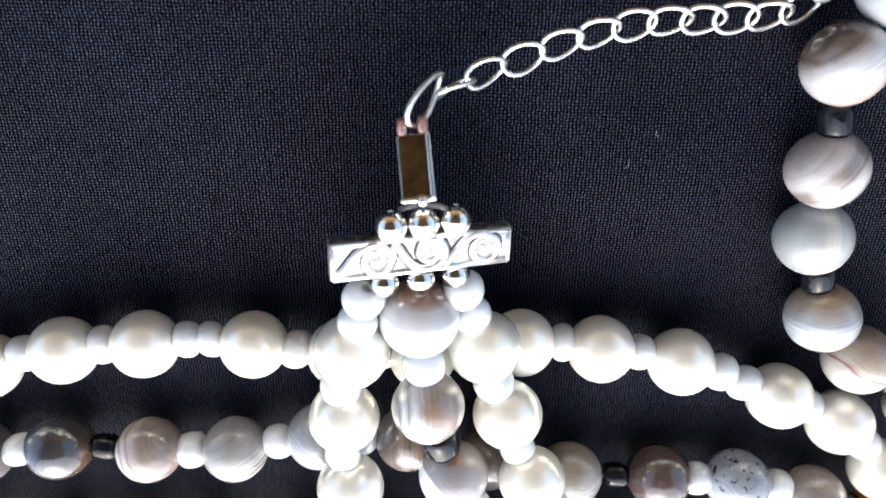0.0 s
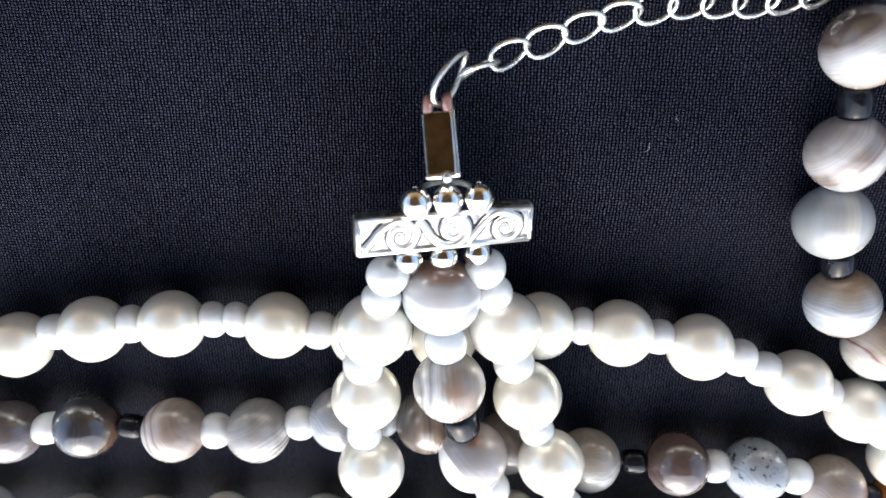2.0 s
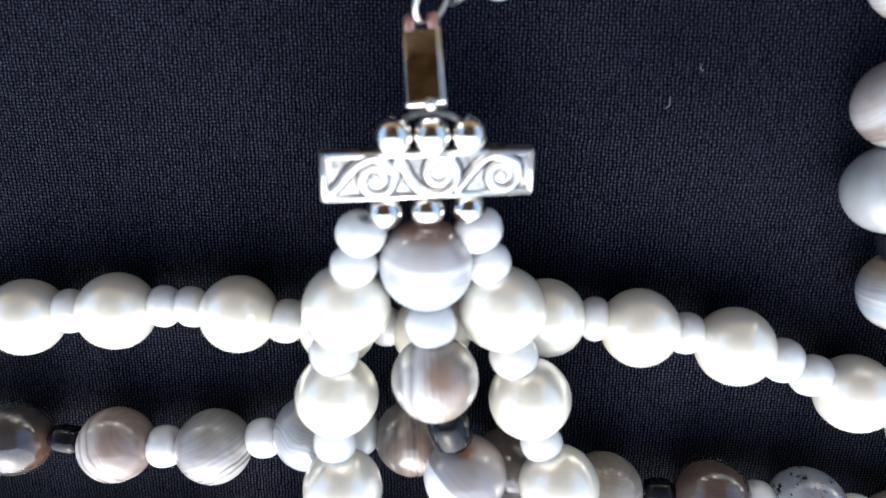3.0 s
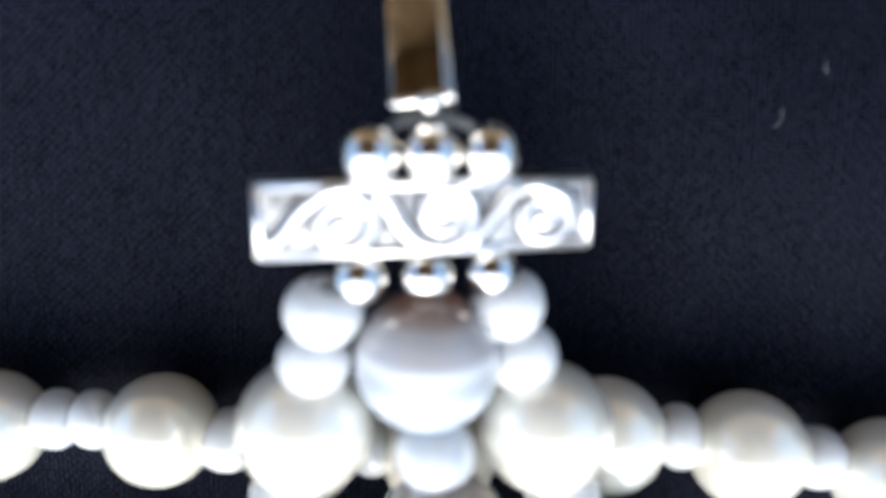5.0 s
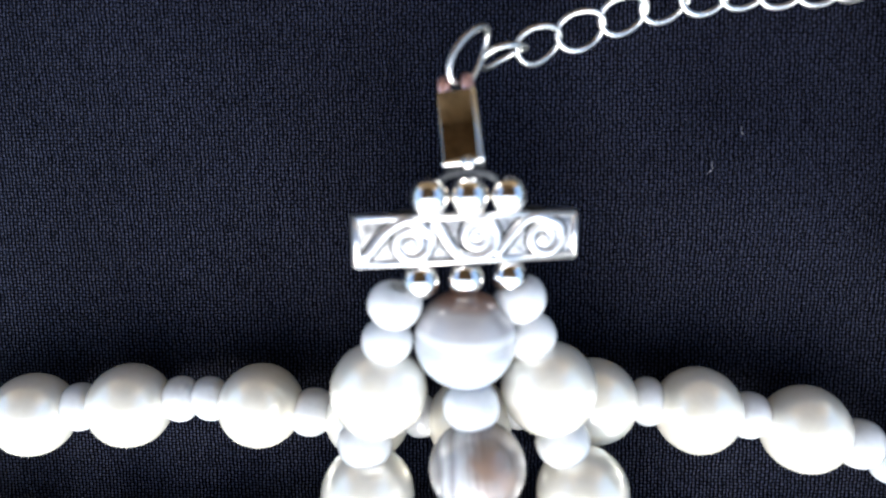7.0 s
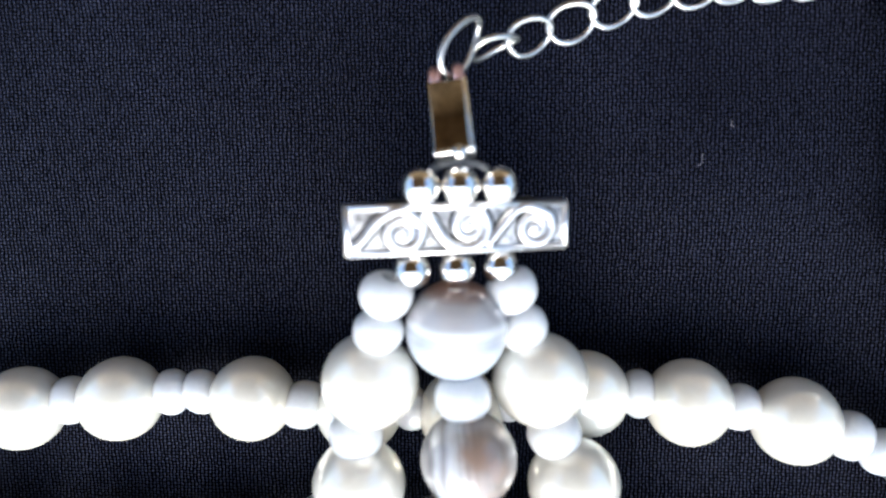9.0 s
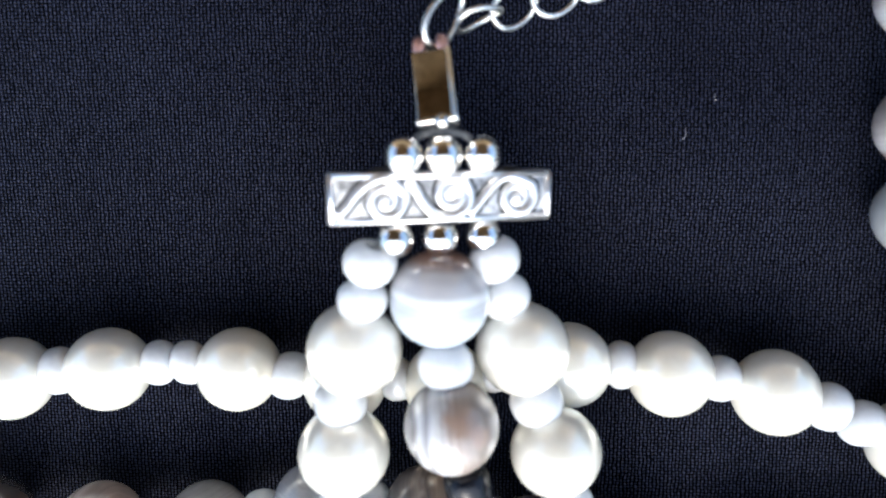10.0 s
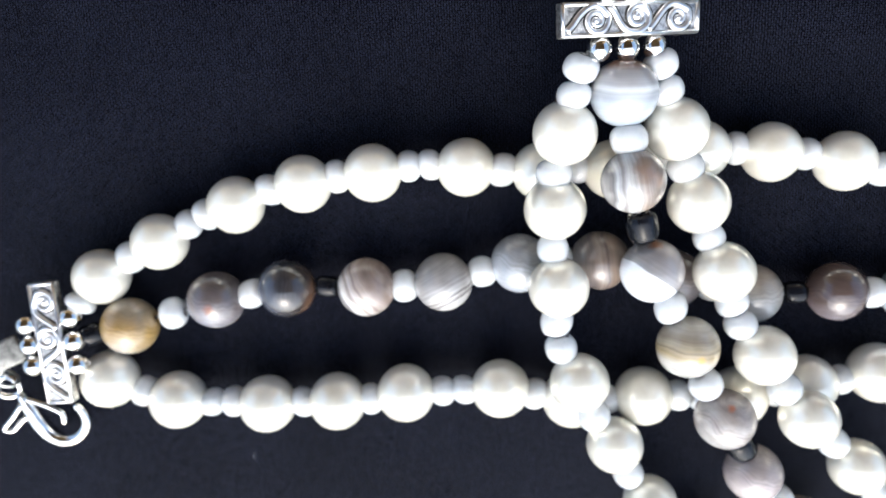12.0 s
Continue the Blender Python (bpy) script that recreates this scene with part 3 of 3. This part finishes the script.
# ---- stones ----
W = (0.72, 0.73, 0.74)
# g2, g6, g8 to g13, c6, n0: sky light painted in, paler towards -y
AGATES.update({
    "g1": (agate("agate_amber", (0.3, 1, 0), [(0.1, (0.46, 0.42, 0.37)), (0.32, (0.40, 0.31, 0.18)), (0.55, (0.42, 0.28, 0.10)), (0.68, (0.38, 0.26, 0.12)), (0.9, (0.33, 0.27, 0.19))]), "amber yellow translucent agate"),
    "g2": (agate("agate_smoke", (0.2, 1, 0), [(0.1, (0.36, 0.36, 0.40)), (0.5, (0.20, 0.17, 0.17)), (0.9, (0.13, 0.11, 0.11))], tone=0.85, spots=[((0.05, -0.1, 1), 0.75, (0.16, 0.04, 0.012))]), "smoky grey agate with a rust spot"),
    "g3": (agate("agate_dark", (1, -0.15, 0), [(0.1, (0.10, 0.11, 0.14)), (0.5, (0.04, 0.04, 0.048)), (0.78, (0.05, 0.042, 0.04)), (0.95, (0.12, 0.07, 0.045))], sss=0.1), "very dark grey agate"),
    "g4": (agate("agate_striped", (0.85, 0.55, 0.2), [(0.05, (0.22, 0.20, 0.19)), (0.12, W), (0.17, (0.20, 0.18, 0.17)), (0.24, W), (0.34, (0.62, 0.59, 0.56)), (0.40, (0.30, 0.25, 0.23)), (0.47, (0.60, 0.55, 0.52)), (0.55, (0.34, 0.28, 0.25)), (0.64, (0.50, 0.43, 0.39)), (0.74, (0.30, 0.24, 0.21)), (0.95, (0.28, 0.22, 0.19))], warp=0.12), "pinkish grey agate with white stripes"),
    "g5": (agate("agate_grey_lined", (0.45, -0.9, 0.1), [(0.1, (0.30, 0.29, 0.28)), (0.55, (0.36, 0.35, 0.35)), (0.68, (0.5, 0.49, 0.48)), (0.71, (0.16, 0.15, 0.15)), (0.74, (0.5, 0.49, 0.48)), (0.79, (0.2, 0.19, 0.19)), (0.82, (0.55, 0.54, 0.53)), (0.95, (0.6, 0.6, 0.6))], warp=0.06), "grey agate with fine dark lines"),
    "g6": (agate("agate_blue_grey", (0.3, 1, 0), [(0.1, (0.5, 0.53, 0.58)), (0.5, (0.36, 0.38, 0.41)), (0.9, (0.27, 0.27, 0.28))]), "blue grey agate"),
    "g7": (agate("agate_brown_striped", (1, 0.05, 0), [(0.1, (0.26, 0.23, 0.22)), (0.35, (0.18, 0.15, 0.14)), (0.45, (0.28, 0.23, 0.20)), (0.55, (0.15, 0.12, 0.11)), (0.65, (0.26, 0.20, 0.16)), (0.9, (0.18, 0.15, 0.14))], warp=0.1), "brown grey agate with faint stripes"),
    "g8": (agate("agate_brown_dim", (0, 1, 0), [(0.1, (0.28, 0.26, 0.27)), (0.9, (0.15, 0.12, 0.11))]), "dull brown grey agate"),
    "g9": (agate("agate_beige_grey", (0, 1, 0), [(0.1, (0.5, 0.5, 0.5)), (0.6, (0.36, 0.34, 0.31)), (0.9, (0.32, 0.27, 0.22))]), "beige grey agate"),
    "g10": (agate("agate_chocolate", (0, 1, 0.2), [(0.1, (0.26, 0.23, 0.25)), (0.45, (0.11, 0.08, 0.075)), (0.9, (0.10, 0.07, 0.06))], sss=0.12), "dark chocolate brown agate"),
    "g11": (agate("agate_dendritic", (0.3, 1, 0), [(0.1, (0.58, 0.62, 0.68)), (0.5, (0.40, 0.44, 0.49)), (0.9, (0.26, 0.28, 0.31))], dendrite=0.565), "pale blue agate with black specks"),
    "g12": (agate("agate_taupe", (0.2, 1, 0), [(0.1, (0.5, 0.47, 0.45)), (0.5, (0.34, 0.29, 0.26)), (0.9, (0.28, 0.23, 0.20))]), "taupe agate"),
    "g13": (agate("agate_orange", (0.2, 1, 0), [(0.1, (0.5, 0.28, 0.14)), (0.5, (0.5, 0.17, 0.03)), (0.9, (0.34, 0.11, 0.02))]), "orange agate"),
    "c1": (agate("agate_capped", (0.03, 1, 0.12), [(0.1, (0.36, 0.40, 0.45)), (0.40, (0.38, 0.42, 0.46)), (0.46, (0.33, 0.36, 0.40)), (0.54, (0.36, 0.38, 0.41)), (0.585, (0.56, 0.58, 0.60)), (0.625, (0.54, 0.56, 0.58)), (0.66, (0.38, 0.385, 0.40)), (0.84, (0.37, 0.36, 0.355)), (0.90, (0.24, 0.17, 0.14)), (0.97, (0.17, 0.09, 0.06))], warp=0.04, grain=0.05, tone=1.12), "pale blue grey agate with a brown cap"),
    "c2": (agate("agate_white_brown", (1, 0.12, 0.1), [(0.06, (0.55, 0.54, 0.53)), (0.18, (0.24, 0.23, 0.23)), (0.24, W), (0.33, (0.36, 0.34, 0.33)), (0.40, W), (0.50, (0.55, 0.53, 0.51)), (0.62, (0.40, 0.33, 0.28)), (0.80, (0.34, 0.29, 0.25)), (0.95, (0.5, 0.47, 0.44))], warp=0.09, spots=[((0.2, 0.45, 0.85), 1.3, (0.27, 0.19, 0.145)), ((0.6, 0.1, 0.75), 0.9, (0.33, 0.25, 0.20))], tone=0.86), "white and brown streaked agate"),
    "c3": (agate("agate_half_white", (0.58, 0.80, -0.12), [(0.1, (0.74, 0.78, 0.82)), (0.425, (0.78, 0.81, 0.84)), (0.445, (0.30, 0.295, 0.305)), (0.7, (0.33, 0.31, 0.31)), (0.9, (0.33, 0.29, 0.275))], warp=0.05, grain=0.04, spots=[((0, 1, 0.4), 0.9, (0.34, 0.17, 0.09))]), "grey agate with a white side"),
    "c4": (agate("agate_straw", (0.08, 1, 0), [(0.1, (0.46, 0.45, 0.42)), (0.34, (0.56, 0.54, 0.50)), (0.46, (0.47, 0.38, 0.22)), (0.56, (0.40, 0.33, 0.22)), (0.64, (0.50, 0.44, 0.32)), (0.72, (0.34, 0.29, 0.22)), (0.85, (0.48, 0.44, 0.37))], warp=0.08, spots=[((0.15, -0.1, 1), 0.55, (0.55, 0.36, 0.08))]), "straw yellow banded agate"),
    "c5": (agate("agate_taupe_swirl", (0.4, 1, 0.3), [(0.1, (0.5, 0.49, 0.48)), (0.3, (0.38, 0.36, 0.35)), (0.42, (0.54, 0.51, 0.49)), (0.55, (0.36, 0.32, 0.30)), (0.68, (0.50, 0.46, 0.43)), (0.85, (0.33, 0.29, 0.27))], warp=0.3, spots=[((-0.05, 0.7, 0.7), 0.5, (0.40, 0.15, 0.09))]), "taupe swirled agate with a rust spot"),
    "c6": (agate("agate_rose_grey", (0.3, 1, 0), [(0.1, (0.5, 0.45, 0.44)), (0.5, (0.43, 0.37, 0.36)), (0.9, (0.36, 0.32, 0.31))]), "rose grey agate"),
    "n0": (agate("agate_mist", (0.5, 1, 0), [(0.1, (0.55, 0.57, 0.6)), (0.9, (0.4, 0.4, 0.42))], tone=0.76), "misty grey agate"),
    "n1": (agate("agate_white_dark_cap", (0.55, -0.8, 0.05), [(0.05, (0.14, 0.11, 0.10)), (0.22, (0.18, 0.14, 0.12)), (0.30, (0.42, 0.40, 0.40)), (0.42, (0.58, 0.60, 0.63)), (0.7, (0.58, 0.55, 0.53)), (0.95, (0.54, 0.42, 0.34))], warp=0.1, spots=[((0.7, -0.6, 0.4), 0.8, (0.55, 0.30, 0.20))], tone=0.76), "white agate with a dark brown corner"),
    "n2": (agate("agate_diagonal", (0.75, -0.66, 0.1), [(0.05, (0.36, 0.31, 0.29)), (0.2, (0.48, 0.45, 0.44)), (0.34, (0.58, 0.57, 0.58)), (0.42, (0.30, 0.26, 0.25)), (0.56, (0.27, 0.22, 0.20)), (0.63, (0.56, 0.54, 0.53)), (0.72, W), (0.85, (0.36, 0.33, 0.32))], warp=0.08, tone=0.76), "grey and white agate with diagonal bands"),
    "n3": (agate("agate_clear_core", (1, 0, 0), [(0.05, (0.42, 0.44, 0.45)), (0.40, (0.48, 0.50, 0.51)), (0.46, (0.62, 0.61, 0.55)), (0.57, (0.62, 0.61, 0.55)), (0.62, (0.44, 0.46, 0.47)), (0.95, (0.40, 0.42, 0.43))], warp=0.02, spots=[((0.45, -0.62, 0.64), 1.05, (0.74, 0.64, 0.50)), ((0.5, -0.62, 0.6), 0.35, (0.28, 0.30, 0.24))], grain=0.04, tone=0.66), "clear pale grey agate with a light core"),
    "n4": (agate("agate_layered", (-0.2, 1, 0), [(0.06, (0.20, 0.18, 0.17)), (0.16, (0.36, 0.35, 0.34)), (0.20, (0.58, 0.48, 0.40)), (0.25, (0.60, 0.62, 0.65)), (0.38, (0.46, 0.52, 0.58)), (0.52, (0.60, 0.62, 0.65)), (0.62, (0.42, 0.44, 0.48)), (0.78, (0.46, 0.40, 0.34)), (0.92, (0.50, 0.36, 0.24))], warp=0.08, tone=0.76), "blue grey layered agate"),
    "n5": (agate("agate_cream_veined", (0.3, 1, 0.1), [(0.1, (0.62, 0.60, 0.57)), (0.36, (0.66, 0.62, 0.56)), (0.47, (0.58, 0.52, 0.46)), (0.51, (0.24, 0.07, 0.04)), (0.545, (0.58, 0.50, 0.42)), (0.9, (0.50, 0.40, 0.32))], warp=0.14, tone=0.76), "cream agate with a red vein"),
})

# ---- the bracelet that lies across the cloth ----
bracelet = thing("beaded_bracelet", "three-strand bracelet of cream pearls and grey agates on black cloth", "bracelet", "beaded jewellery")
left_bar = at(-47.3, -21.5, 7.2, 0, 6, 93.3)


def on(m, x, y, z=0.0):
    """A point of a placed part, in millimetres."""
    return tuple((m @ Vector((x * MM, y * MM, z * MM))) / MM)


row_top = [("p", -40.45, -12.93, 4.06, "s"), ("p", -31.21, -8.16, 4.06, "ss"), ("p", -19.69, -3.38, 4.06, "s"), ("p", -9.94, -0.90, 4.06, "s"), ("p", -0.16, 0.18, 4.06, "ss"),
           ("p", 12.70, 0.35, 4.06, "s", (0, -0.15, 0)), ("p", 22.94, -0.69, 4.06, "s"), ("p", 32.65, -0.85, 4.06, "ss"), ("p", 44.21, 1.15, 4.06, "s"), ("p", 53.72, 0.39, 4.06, "s"),
           ("p", 63.51, -1.29, 4.06, "ss", (0, 0.2, 0)), ("p", 76.40, -6.14, 4.06, "s"), ("p", 84.88, -10.14, 4.06, "s"), ("p", 92.30, -17.80, 4.06, "")]
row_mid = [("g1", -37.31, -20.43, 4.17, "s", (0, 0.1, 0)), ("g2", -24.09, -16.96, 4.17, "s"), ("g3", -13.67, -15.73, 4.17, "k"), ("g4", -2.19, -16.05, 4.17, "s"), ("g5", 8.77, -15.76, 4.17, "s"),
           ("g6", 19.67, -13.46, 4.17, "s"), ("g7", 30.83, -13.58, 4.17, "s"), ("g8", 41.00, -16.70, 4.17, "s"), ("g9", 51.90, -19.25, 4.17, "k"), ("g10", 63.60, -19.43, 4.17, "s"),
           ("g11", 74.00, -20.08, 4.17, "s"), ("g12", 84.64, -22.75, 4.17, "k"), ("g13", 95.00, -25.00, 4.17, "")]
row_low = [("p", -41.53, -28.54, 4.30, "s"), ("p", -31.68, -32.24, 4.30, "ss"), ("p", -18.32, -33.38, 4.30, "s"), ("p", -7.84, -33.37, 4.30, "s"), ("p", 2.37, -32.43, 4.30, "ss"),
           ("p", 16.28, -32.23, 4.30, "s"), ("p", 26.59, -34.27, 4.30, "s"), ("p", 37.05, -34.19, 4.30, "ss"), ("p", 50.60, -34.70, 4.30, "s"), ("p", 60.35, -33.21, 4.30, "s"),
           ("p", 70.25, -31.83, 4.30, "ss"), ("p", 83.20, -31.90, 4.30, "s"), ("p", 93.50, -33.00, 4.30, "")]
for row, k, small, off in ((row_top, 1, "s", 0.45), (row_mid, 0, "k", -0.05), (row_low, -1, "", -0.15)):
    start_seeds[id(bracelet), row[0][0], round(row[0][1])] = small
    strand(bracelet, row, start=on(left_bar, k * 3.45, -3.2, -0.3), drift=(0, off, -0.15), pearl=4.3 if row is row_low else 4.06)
spacer_bar(bracelet, left_bar, 3.45, 3.0)

# lobster clasp and its crimp at the bracelet's end
hook = smooth_line([(-56.3, -30.6, 3.3), (-55.4, -33.2, 3.1), (-54.6, -35.6, 2.9), (-53.3, -37.9, 2.7), (-51.2, -39.1, 2.6), (-48.8, -38.5, 2.6), (-47.2, -36.4, 2.8), (-47.3, -34.2, 3.1), (-48.1, -32.8, 3.4)], 5)
girth = [0.8 + 0.5 * math.sin(math.pi * min(1.0, k / 22)) if k < 11 else 1.3 - 0.72 * (k - 11) / (len(hook) - 12) for k in range(len(hook))]
clasp = part("clasp_body", finish(tube(hook, girth, 12)), SILVER, bracelet, "polished lobster clasp")
part("clasp_gate", finish(tube(smooth_line([(-55.5, -31.4, 3.8), (-53.3, -32.2, 3.8), (-51.6, -33.1, 3.7), (-50.3, -34.2, 3.5), (-50.4, -36.0, 3.2)], 4), 0.5, 10)), SILVER, clasp)
part("clasp_lever", finish(tube(smooth_line([(-56.2, -32.4, 3.6), (-57.7, -34.3, 3.8), (-59.5, -36.3, 3.9), (-58.3, -36.7, 3.7), (-57.0, -35.5, 3.4), (-55.9, -34.6, 3.2)], 4), 0.42, 10)), SILVER, clasp)
eye_ring = link_body(1.7, 1.6, 0.5)
part("clasp_eye", finish(eye_ring), SILVER, clasp, "", at(-57.8, -29.6, 3.4))
part("crimp", finish(slab(5.2, 4.2, 1.0, 0.4)), CORD, bracelet, "rough grey metal crimp", at(-56.2, -23.8, 5.2, 0, 14, 20))
chain(bracelet, [(-57.6, -27.6, 4.2), (-59.8, -26.0, 3.2)], 40)

# ---- the second piece, laid over the first ----
upper = thing("beaded_choker", "three-strand pearl and agate piece with chain lying over the bracelet", "necklace", "beaded jewellery")
right_bar = at(32.62, 17.98, 13.42, 0, 15.8, 0)
col_left = [("p", 25.21, 4.91, 11.76, "s", (-0.7, 0, 0)), ("p", 23.93, -4.76, 10.82, "s"), ("p", 24.25, -15.30, 10.91, "ss", (-1.35, 0.1, -0.3)), ("p", 26.94, -29.04, 10.47, "s"), ("p", 32.20, -39.91, 7.94, "s", (-0.8, 0, 0)),
           ("p", 37.85, -50.63, 5.72, "s"), ("p", 46.00, -58.00, 4.06, "")]
col_mid = [("c1", 32.44, 9.46, 12.07, "s"), ("c2", 33.48, -1.32, 12.94, "k"), ("c3", 36.57, -13.66, 10.39, "s"), ("c4", 41.46, -24.50, 10.31, "s"), ("c5", 47.25, -35.91, 8.94, "k"),
           ("c6", 52.74, -46.18, 5.91, "s"), ("g9", 61.00, -56.00, 4.35, "")]
col_right = [("p", 39.42, 4.61, 10.08, "s"), ("p", 42.54, -4.98, 9.62, "s"), ("p", 45.91, -14.24, 10.35, "ss", (-1.0, 0.1, -0.3)), ("p", 51.84, -26.26, 10.01, "s"), ("p", 58.84, -36.36, 8.86, "s"),
           ("p", 67.64, -45.70, 5.83, "s"), ("p", 76.00, -55.50, 4.06, "")]
for col, k, small, off, first in ((col_left, -1, "ss", -0.45, -0.75), (col_mid, 0, "", 0, 0), (col_right, 1, "ss", -0.25, -0.15)):
    start_seeds[id(upper), col[0][0], round(col[0][1])] = small
    strand(upper, col, start=on(right_bar, k * 4.1 - 0.15, -3.0, -0.3), jet=1.3, drift=(off, 0, 0), lead=(first, -0.25, 0))
spacer_bar(upper, right_bar, 3.6, 3.1, -0.35, 0.9)


def cord_end(parent, m):
    """A folded rectangular metal tube with an open edge, a rolled lip and two pink lugs."""
    box = part("cord_end", finish(slab(3.1, 6.0, 1.9, 0.18)), BOX_METAL, parent, "mirror-bright rectangular metal cord end", m)
    part("seam", finish(slab(0.42, 6.1, 0.5, 0.15)), SILVER, box, "", at(1.36, 0, 0.86))
    part("lip", finish(slab(3.3, 0.5, 2.1, 0.2)), SILVER, box, "", at(0, -2.95, 0.02))
    part("rivet", mesh_of("rivet", bead_body(0.62, 0.05, seg=16, rings=10), SILVER), None, box, "", at(0.35, -3.05, 0.75))
    for x in (-0.95, 0.95):
        part("lug", finish(tube(smooth_line([(x, 2.7, 0.3), (x, 3.5, 0.5), (x * 0.95, 4.3, 0.1), (x * 0.9, 3.9, -0.6)], 4), 0.5, 10)), COPPER, box, "pink copper lug")
    return box


cord_end(upper, at(32.2, 26.15, 12.9, -26, -2, 8))
part("cord_loop", finish(tube(smooth_line([(30.6, 22.4, 14.0), (31.4, 22.8, 14.1), (32.8, 22.95, 14.1), (34.2, 22.8, 13.8), (35.2, 22.3, 13.5)], 5), 0.27, 10)), LOOP, upper, "dull grey cord loop")
part("jump_ring", mesh_of("jump_ring", link_body(2.75, 1.65, 0.27), STEEL), None, upper, "", Matrix.Translation(Vector((32.9, 31.9, 10.6)) * MM) @ Matrix.Rotation(radians(56), 4, "Z") @ Matrix.Rotation(radians(28), 4, "Y") @ Matrix.Rotation(radians(52), 4, "X"))
chain(upper, [(35.5, 32.2, 7.6), (38.6, 33.2, 5.4), (42.2, 34.4, 4.6), (45.9, 35.7, 3.9), (49.5, 36.7, 3.2), (53.0, 37.4, 2.7), (56.5, 37.8, 2.3), (59.8, 37.9, 2.1), (63.0, 38.1, 2.0), (66.2, 38.4, 2.0), (69.2, 39.4, 2.1), (71.2, 41.9, 2.4), (72.0, 45.2, 2.6), (72.2, 48.8, 2.2)])

# ---- the agate string at the cloth's other side ----
string = thing("agate_necklace", "necklace of banded grey agates and black beads on the cloth", "necklace", "beaded jewellery")
strand(string, [("n0", 77.0, 42.0, 4.17, ""), ("n1", 73.59, 34.39, 4.17, "k"), ("n2", 74.64, 23.45, 4.17, ""), ("n3", 75.16, 15.51, 4.17, "k"), ("n4", 78.72, 5.37, 4.17, ""),
                ("n5", 84.56, -0.45, 4.17, "k"), ("g12", 94.0, -7.0, 4.17, "")], jet=1.12)

# ---- lint on the cloth ----
for k, (x, y, a, ln) in enumerate(((54.7, 22.6, 1.1, 1.3), (57.4, 25.9, -0.9, 0.9), (-22.9, -44.4, 1.4, 1.0))):
    z = cloth_height(x, y) + 0.14
    pts = [(x + ln * (s - 0.5) * math.cos(a) + 0.2 * math.sin(s * 5 + k), y + ln * (s - 0.5) * math.sin(a), z + 0.08 * math.sin(s * 3.1)) for s in (0, 0.25, 0.5, 0.75, 1)]
    tagged(part("lint", finish(tube(pts, 0.032, 5)), LINT), "tiny pale lint fibre on the black cloth", "lint", "lint fibres")
